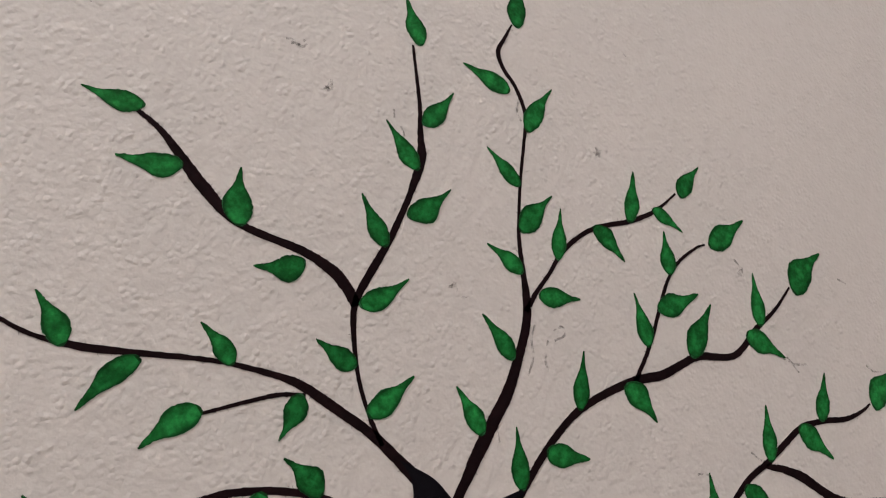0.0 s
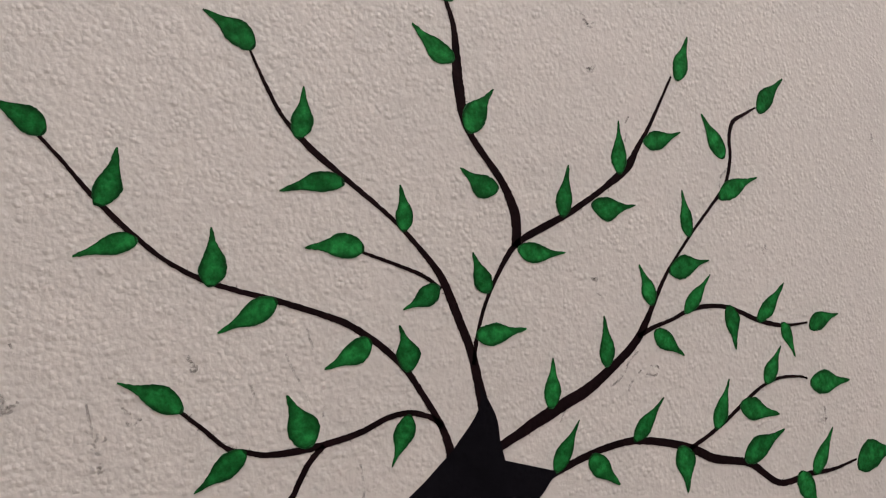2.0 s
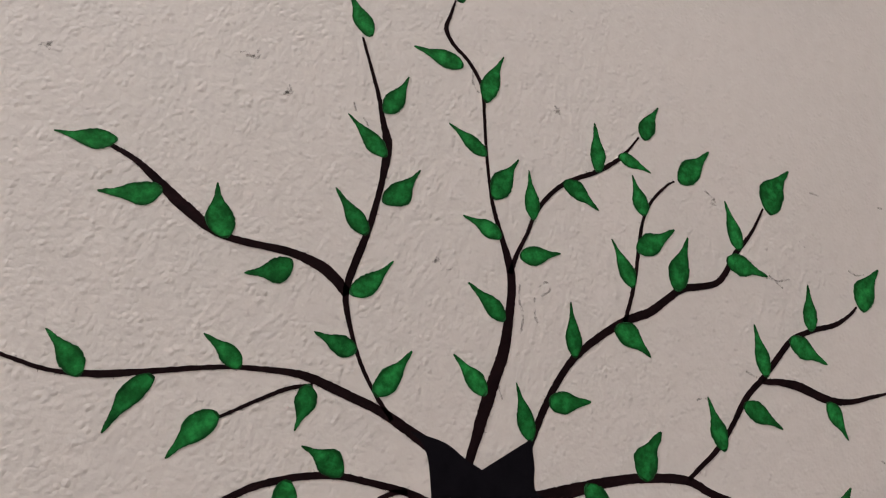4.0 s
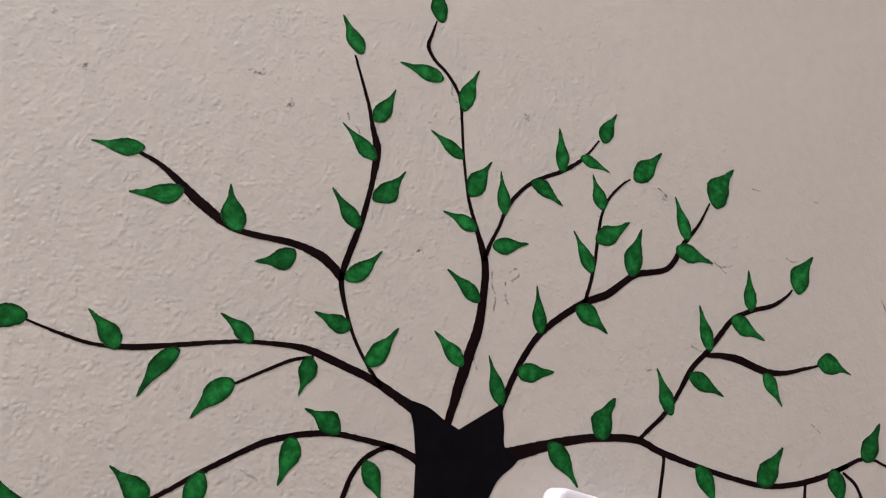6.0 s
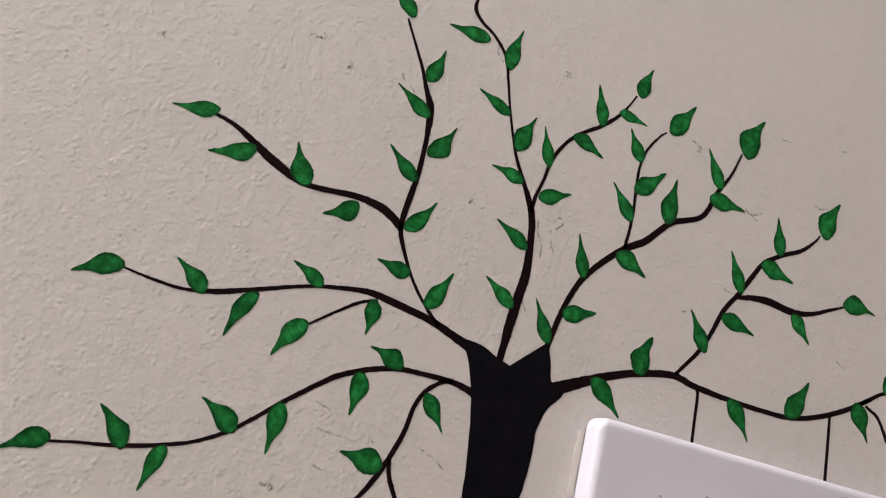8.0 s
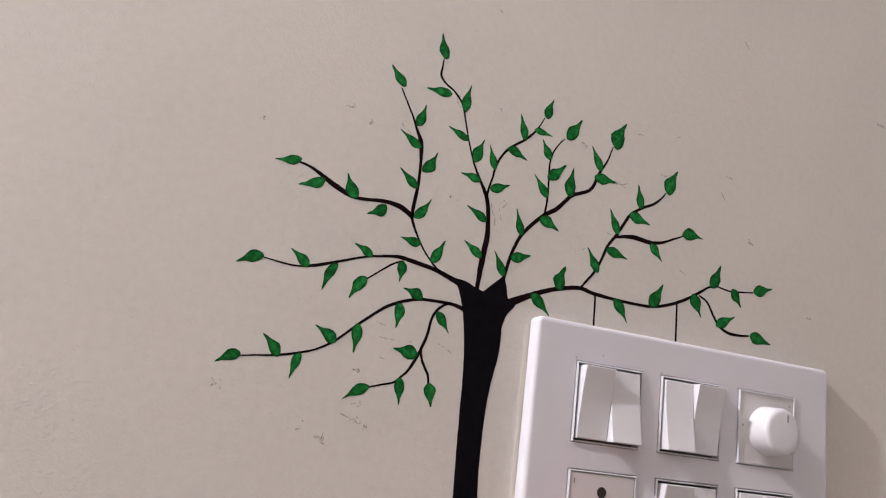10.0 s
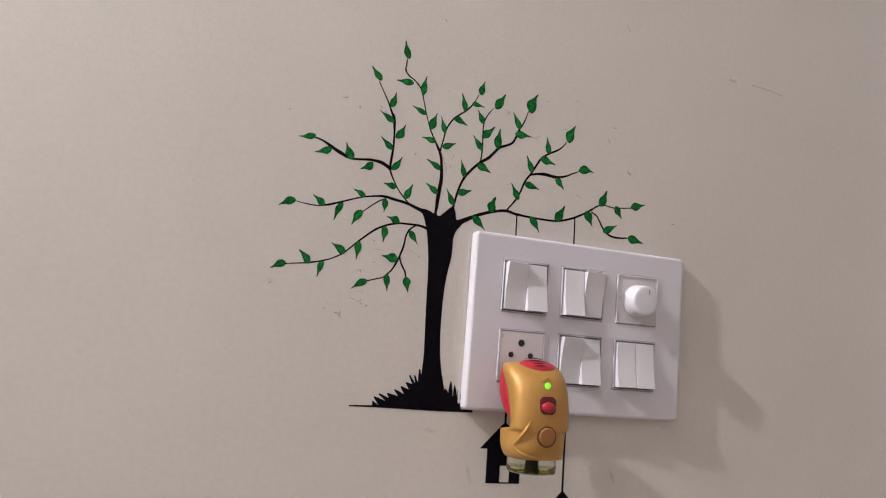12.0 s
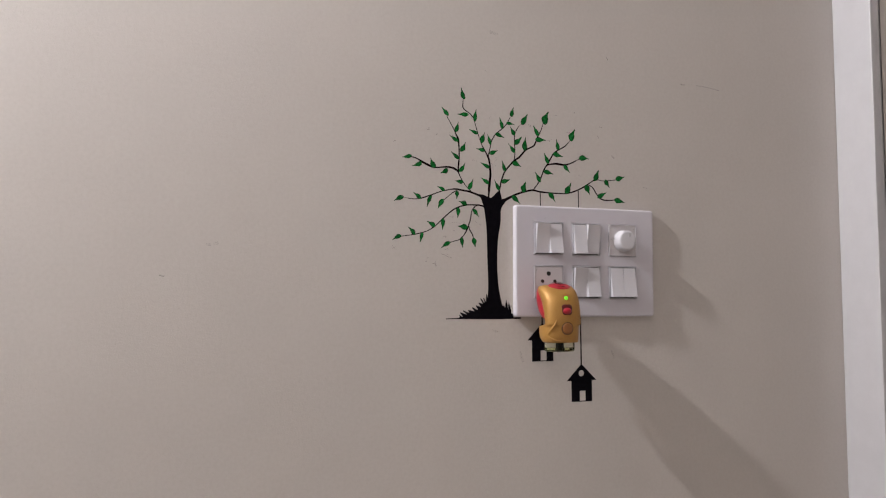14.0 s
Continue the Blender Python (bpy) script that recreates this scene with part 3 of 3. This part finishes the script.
# fan regulator
seat = module(COLUMNS[2], ROWS_Z[0])
part("regulator_face", box((COLUMNS[2] - 0.0219, -0.0138, ROWS_Z[0] - 0.0219), (COLUMNS[2] + 0.0219, -0.006, ROWS_Z[0] + 0.0219), 0.0006), SOCKET, seat)
knob = part("knob", lathe(COLUMNS[2] + 0.0003, ROWS_Z[0] - 0.0008, [(-0.0137, 0.0152), (-0.0150, 0.0150), (-0.0256, 0.0142), (-0.0268, 0.0137), (-0.0276, 0.0128), (-0.0280, 0.0115), (-0.0281, 0.0100)]), ROCKER, switchboard, "round white fan regulator knob", True)
part("pointer", box((COLUMNS[2] + 0.0028, -0.0283, ROWS_Z[0] + 0.0050), (COLUMNS[2] + 0.0037, -0.0279, ROWS_Z[0] + 0.0098)), GREY_LINE, knob)
part("off_mark", disc(COLUMNS[2] - 0.0188, -0.0136, -0.0140, ROWS_Z[0] + 0.001, 0.0007, 0.0007, 10), GREY_LINE, seat)
part("full_mark", disc(COLUMNS[2] + 0.0185, -0.0136, -0.0140, ROWS_Z[0] + 0.0165, 0.0005, 0.0005, 10), GREY_LINE, seat)

# three-pin socket
seat = module(COLUMNS[0], ROWS_Z[1])
SX, SZ = COLUMNS[0], ROWS_Z[1]
part("socket_face", box((SX - 0.0213, -0.0142, SZ - 0.0213), (SX + 0.0213, -0.006, SZ + 0.0213), 0.0007), SOCKET, seat, "white socket face with round holes")
# flat dark discs paint each hole's shade, set off-centre to leave a lit crescent
for dx, dz, r in ((0, 0.0110, 0.0036), (-0.0095, 0.0005, 0.0029), (0.0095, 0.0005, 0.0029)):
    rim = part("pin_rim", disc(SX + dx, -0.0138, -0.01432, SZ + dz, r, r, 24), SOCKET, seat)
    part("hole_shade", disc(SX + dx - 0.0005, -0.0139, -0.01445, SZ + dz + 0.0004, r * 0.86, r * 0.86, 20), HOLE, rim)
part("print_mark", box((SX - 0.0192, -0.01445, SZ + 0.0150), (SX - 0.0186, -0.0140, SZ + 0.0180)), GREY_LINE, seat)

# the plate sits close to the wall, turned a little clockwise
for mesh in {o.data for o in switchboard.children_recursive}:
    for v in mesh.vertices:
        if v.co.y < -0.005:
            v.co.y += 0.0045
        v.co.x, v.co.z = v.co.x + 0.011 * v.co.z, v.co.z - 0.011 * v.co.x

# ---- the plug-in vaporiser ----
vaporiser = thing("plug_in_vaporiser", "gold and red plug-in liquid vaporiser with green light", "vaporiser")
VX = -0.0630


def loft(sections, sides=36, power=2.6):
    """A body through level sections (z, middle x, half width, front y, back y), closed at both ends."""
    bm = bmesh.new()
    rings = []
    for z, cx, half, front, back in sections:
        mid, deep = (front + back) / 2, (back - front) / 2
        ring = []
        for k in range(sides):
            a = 2 * math.pi * k / sides
            c, s = math.cos(a), math.sin(a)
            ring.append(bm.verts.new((cx + half * math.copysign(abs(c) ** (2 / power), c), mid + deep * math.copysign(abs(s) ** (2 / power), s), z)))
        rings.append(ring)
    for a, b in zip(rings, rings[1:]):
        for k in range(sides):
            bm.faces.new((a[k], a[(k + 1) % sides], b[(k + 1) % sides], b[k]))
    bm.faces.new(rings[0])
    bm.faces.new(rings[-1][::-1])
    return bm


gold_rows = spline([(-0.1085, VX + 0.0022, 0.0216, -0.0650, -0.0315), (-0.1070, VX + 0.0012, 0.0232, -0.0668, -0.0285), (-0.100, VX, 0.0246, -0.0692, -0.0255), (-0.0890, VX, 0.0248, -0.0703, -0.0240), (-0.0868, VX, 0.0248, -0.0707, -0.0270),
                    (-0.0845, VX, 0.0247, -0.0708, -0.0440), (-0.080, VX, 0.0247, -0.0710, -0.0460), (-0.070, VX, 0.0247, -0.0710, -0.0430), (-0.056, VX, 0.0249, -0.0690, -0.0370), (-0.046, VX - 0.0004, 0.0253, -0.0645, -0.0300), (-0.039, VX - 0.0006, 0.0247, -0.0575, -0.0265),
                    (-0.0345, VX - 0.0006, 0.0222, -0.0500, -0.0265), (-0.0325, VX, 0.0160, -0.0430, -0.0300)], 4)
shell = part("shell", loft(gold_rows), GOLD, vaporiser, "pearly gold plastic front shell", True)
red_rows = spline([(-0.0800, VX, 0.0120, -0.0480, -0.0330), (-0.0770, VX, 0.0165, -0.0485, -0.0270), (-0.070, VX, 0.0192, -0.0470, -0.0205), (-0.060, VX, 0.0208, -0.0430, -0.0170), (-0.050, VX, 0.0211, -0.0400, -0.0160), (-0.040, VX, 0.0200, -0.0380, -0.0162), (-0.0345, VX, 0.0175, -0.0360, -0.0170), (-0.0330, VX, 0.0120, -0.0330, -0.0200)], 4)
part("back_shell", loft(red_rows), RED, vaporiser, "red plastic back shell", True)


def tube(points, radius, sides=8):
    """A raised bead along points in space, thinner at both ends."""
    line = spline(points, 6)
    bm = bmesh.new()
    rings = []
    for k, p in enumerate(line):
        r = radius * (0.25 + 0.75 * math.sin(math.pi * k / (len(line) - 1)))
        rings.append([bm.verts.new((p.x, p.y + r * math.cos(2 * math.pi * i / sides), p.z + r * math.sin(2 * math.pi * i / sides))) for i in range(sides)])
    for a, b in zip(rings, rings[1:]):
        for i in range(sides):
            bm.faces.new((a[i], a[(i + 1) % sides], b[(i + 1) % sides], b[i]))
    bm.faces.new(rings[0])
    bm.faces.new(rings[-1][::-1])
    return bm


def blob(cx, cy, cz, rx, ry, rz, tilt=0.0):
    bm = bmesh.new()
    bmesh.ops.create_uvsphere(bm, u_segments=28, v_segments=14, radius=1)
    m = Matrix.Translation((cx, cy, cz)) @ Matrix.Rotation(radians(tilt), 4, "X") @ Matrix.Diagonal((rx, ry, rz, 1))
    bmesh.ops.transform(bm, matrix=m, verts=bm.verts)
    return bm


vent = part("vent_cover", blob(VX + 0.001, -0.0480, -0.0346, 0.0160, 0.0098, 0.0024, 24), RED, vaporiser, "red vent cover on the top", True)
for k in range(4):
    y, z = -0.0415 - 0.0040 * k, -0.0289 - 0.00185 * k
    part("vent_slot", tube([(VX - 0.010 + 0.002 * abs(k - 1), y, z - 0.0010), (VX + 0.001, y - 0.0007, z), (VX + 0.012 - 0.002 * abs(k - 1), y, z - 0.0010)], 0.00045), DARK_RED, vent)
part("led", blob(VX + 0.0005, -0.0674, -0.0500, 0.0026, 0.0016, 0.0026), LED, vaporiser, "glowing green indicator light", True)
slot = part("switch_slot", loft([(-0.0722, VX, 0.0052, -0.0716, -0.066), (-0.0708, VX, 0.0070, -0.0717, -0.066), (-0.0690, VX, 0.0080, -0.0716, -0.066), (-0.0614, VX, 0.0080, -0.0708, -0.066), (-0.0596, VX, 0.0070, -0.0706, -0.066), (-0.0584, VX, 0.0050, -0.0704, -0.066)], 28, 3.2), DARK_RED, vaporiser, "dark recess of the slide switch")
part("slider", blob(VX, -0.0712, -0.0668, 0.0060, 0.0026, 0.0042), RED, slot, "red slide switch", True)
ring = part("button_ring", disc(VX, -0.067, -0.0713, -0.0895, 0.0083, 0.0083, 40), BROWN, vaporiser)
part("button", lathe(VX, -0.0895, [(-0.068, 0.0071), (-0.0716, 0.0071), (-0.0722, 0.0066), (-0.0724, 0.0058), (-0.0724, 0.0054)]), ORANGE, ring, "round amber button", True)
part("brow", tube([(VX - 0.005, -0.0655, -0.0462), (VX, -0.0660, -0.0440), (VX + 0.005, -0.0655, -0.0462)], 0.0008), GOLD, vaporiser, "", True)
part("rib", tube([(VX - 0.0148, -0.0696, -0.0785), (VX - 0.0178, -0.0688, -0.0840), (VX - 0.0215, -0.0655, -0.0905), (VX - 0.0240, -0.0600, -0.0965)], 0.0015), GOLD, vaporiser, "", True)
part("rib", tube([(VX - 0.0243, -0.0590, -0.0972), (VX - 0.0218, -0.0645, -0.1018), (VX - 0.0160, -0.0676, -0.1046), (VX - 0.0075, -0.0688, -0.1060)], 0.0014), GOLD, vaporiser, "", True)
bottle = part("bottle", loft([(-0.1205, VX, 0.0150, -0.062, -0.034), (-0.1198, VX, 0.0188, -0.0655, -0.0305), (-0.1175, VX, 0.0196, -0.066, -0.030), (-0.1060, VX, 0.0196, -0.066, -0.030)], 36, 2.3), BOTTLE, vaporiser, "clear refill bottle with pale green liquid", True)
part("liquid", loft([(-0.1195, VX, 0.0150, -0.062, -0.034), (-0.1180, VX, 0.0182, -0.0648, -0.0312), (-0.1150, VX, 0.0184, -0.0650, -0.0310)], 36, 2.3), LIQUID, bottle, "", True)
part("wick", loft([(-0.1192, VX, 0.0046, -0.0520, -0.0440), (-0.1062, VX, 0.0046, -0.0520, -0.0440)], 20, 2), HOLE, bottle, "dark wick")


# ---- pencil marks and rubbed dirt on the wall ----
def mark(points, width, material):
    """A drawn line, or, for dirt, a rubbed patch of short fine strokes about it."""
    if material is PENCIL or width > 2.4:
        part("smudge", ribbon([(x, z, width) for x, z in points], 0.00004, 5, 0.5), material, wall)
        return
    (x0, z0), (x1, z1) = points[0], points[-1]
    for k in range(6):
        u, turn = random.random(), random.uniform(0, math.pi)
        x, z = x0 + (x1 - x0) * u + random.uniform(-1, 1) * width, z0 + (z1 - z0) * u + random.uniform(-1, 1) * width
        long = random.uniform(0.5, 1.3)
        part("smudge", ribbon([(x, z, 0.2), (x + long * math.cos(turn), z + long * math.sin(turn), 0.3), (x + 2 * long * math.cos(turn + 0.4), z + 2 * long * math.sin(turn + 0.4), 0.15)], 0.00004, 4, 0.5), SCRATCH, wall)


mark([(-138.3, 138.8), (-137.9, 134.8), (-135.6, 130.5), (-135.2, 125.2)], 0.5, PENCIL)
mark([(-132.7, 140.1), (-130.4, 142.2), (-128.9, 140.3), (-131.2, 137.6)], 0.3, PENCIL)
mark([(-133.2, 136.7), (-132.1, 132.0), (-130.2, 128.7)], 0.3, PENCIL)
mark([(-55.9, 169.5), (-50.1, 170.1), (-45.1, 172.4)], 0.4, PENCIL)
mark([(-53.5, 171.0), (-47.5, 168.4)], 0.4, PENCIL)
mark([(-21.0, 183.8), (-17.4, 183.3), (-14.2, 184.7)], 0.4, PENCIL)
mark([(-75.4, 123.1), (-72.8, 124.4), (-70.3, 124.1)], 0.4, PENCIL)
mark([(-58.9, 136.9), (-54.4, 136.0)], 0.4, PENCIL)
mark([(-229.8, 174.8), (-227.7, 174.6)], 0.9, DIRT)
mark([(-275.2, 156.8), (-273.5, 156.1)], 0.7, DIRT)
mark([(-81.6, 191.2), (-78.5, 189.7)], 0.5, PENCIL)
mark([(-79.1, 187.6), (-76.4, 187.6)], 0.5, PENCIL)
mark([(-39.8, 206.7), (-35.8, 207.0)], 0.5, PENCIL)
mark([(-9.4, 212.4), (-6.4, 213.0)], 0.5, PENCIL)
mark([(-198.5, 173.5), (-197.0, 170.7)], 0.3, PENCIL)
mark([(-194.7, 170.2), (-192.7, 168.1)], 0.3, PENCIL)
mark([(-165.1, 136.4), (-159.6, 135.7)], 1.1, DIRT)
mark([(-217.0, 168.5), (-215.6, 168.0)], 0.7, DIRT)
mark([(-42.4, 187.2), (-39.8, 185.9)], 0.4, PENCIL)
mark([(-3.4, 123.5), (1.2, 121.4)], 0.4, PENCIL)
mark([(-167.1, 198.1), (-166.3, 194.3), (-163.7, 192.1)], 0.3, PENCIL)
mark([(-138.6, 114.2), (-138.9, 110.2), (-136.6, 105.7)], 0.3, PENCIL)
mark([(-198.8, 59.6), (-193.0, 58.0)], 0.3, PENCIL)
mark([(-138.5, 196.5), (-136.8, 196.4)], 0.5, DIRT)
mark([(-141.2, 234.3), (-139.2, 234.2)], 0.3, PENCIL)
mark([(-223.5, -3.0), (-220.3, -5.3), (-216.0, -7.1)], 0.5, PENCIL)
mark([(-222.6, -2.6), (-218.6, -5.1)], 0.5, PENCIL)
mark([(-233.5, -0.8), (-231.5, -0.1), (-231.2, 1.4)], 0.5, PENCIL)
mark([(-230.9, 4.1), (-228.6, 3.5)], 0.5, PENCIL)
mark([(-212.0, 9.9), (-208.1, 8.4), (-205.3, 7.5)], 0.4, PENCIL)
mark([(-204.3, 15.3), (-202.0, 15.5)], 1.4, DIRT)
mark([(-196.1, 52.1), (-192.2, 51.4), (-187.7, 51.2), (-183.0, 50.7)], 0.3, PENCIL)
mark([(-180.0, 52.9), (-177.6, 51.7)], 0.3, PENCIL)
mark([(-197.8, 3.1), (-196.5, 4.2)], 0.9, DIRT)
mark([(-162.2, 53.1), (-157.0, 51.0), (-153.7, 48.8)], 0.3, PENCIL)
mark([(-206.1, 32.0), (-204.1, 31.6)], 0.7, DIRT)
mark([(-194.4, 41.2), (-191.2, 40.3)], 0.3, PENCIL)
mark([(-79.8, 187.6), (-77.4, 188.5)], 0.9, DIRT)
mark([(171.5, 268.8), (180.5, 267.8)], 1.6, PENCIL)
mark([(200.9, 268.6), (224.6, 267.1), (243.3, 264.2)], 1.0, PENCIL)
mark([(-563.4, -19.6), (-557.1, -20.3)], 1.6, PENCIL)
mark([(-511.3, 18.4), (-504.8, 17.1)], 3.0, DIRT)
mark([(-138.6, 316.6), (-126.8, 313.1)], 4.0, DIRT)
mark([(-222.4, -1.8), (-218.7, -5.0)], 1.6, DIRT)
mark([(-203.7, 7.8), (-200.5, 6.3)], 1.6, DIRT)
mark([(31.4, 194.5), (37.0, 193.7)], 1.2, PENCIL)
mark([(50.7, 152.4), (55.8, 151.4)], 1.2, PENCIL)
mark([(103.4, 109.6), (110.6, 108.8)], 1.0, PENCIL)
mark([(44.6, 298.6), (48.3, 293.6)], 0.8, PENCIL)
mark([(-146.4, 262.1), (-143.5, 260.3)], 0.8, PENCIL)
mark([(27.6, 182.5), (31.1, 177.6)], 0.7, PENCIL)
mark([(-277.5, 17.1), (-274.7, 16.1)], 2.0, DIRT)
mark([(-138.1, -92.9), (-127.1, -96.7)], 2.5, DIRT)
mark([(51.6, 154.8), (55.0, 150.7)], 0.8, PENCIL)
mark([(-502.5, 19.4), (-496.6, 19.9)], 3.0, DIRT)
mark([(44.6, -124.1), (50.0, -136.3)], 2.5, DIRT)
mark([(-98.0, -122.7), (-93.5, -137.6)], 3.0, DIRT)

# cracked filler where the wall meets the plate
for z0, z1, wide in ((50, 72, 2.6), (31, 49, 3.4), (4, 30, 2.4), (-18, 3, 3.0), (-46, -19, 2.2), (-71, -47, 2.8)):
    steps = [(-107.9 + 0.0095 * (z0 + (z1 - z0) * k / 5) - 0.3 * wide + 0.6 * noise.noise((z0 + k, 3, 1)), z0 + (z1 - z0) * k / 5, wide * (0.7 + 0.7 * noise.noise((z0, k * 0.9, 2)))) for k in range(6)]
    part("filler", ribbon(steps, 0.00035, 10, 0.7), FILLER, wall, "cracked cream filler beside the switch plate")

# dark specks on the plate
for x, z in ((-79.8, 56.6), (-61.6, 60.1), (-20.3, 55.6)):
    part("speck", disc(x / 1000, -0.0088, -0.00908, z / 1000, 0.0006, 0.0004, 9), GREY_LINE, switchboard)
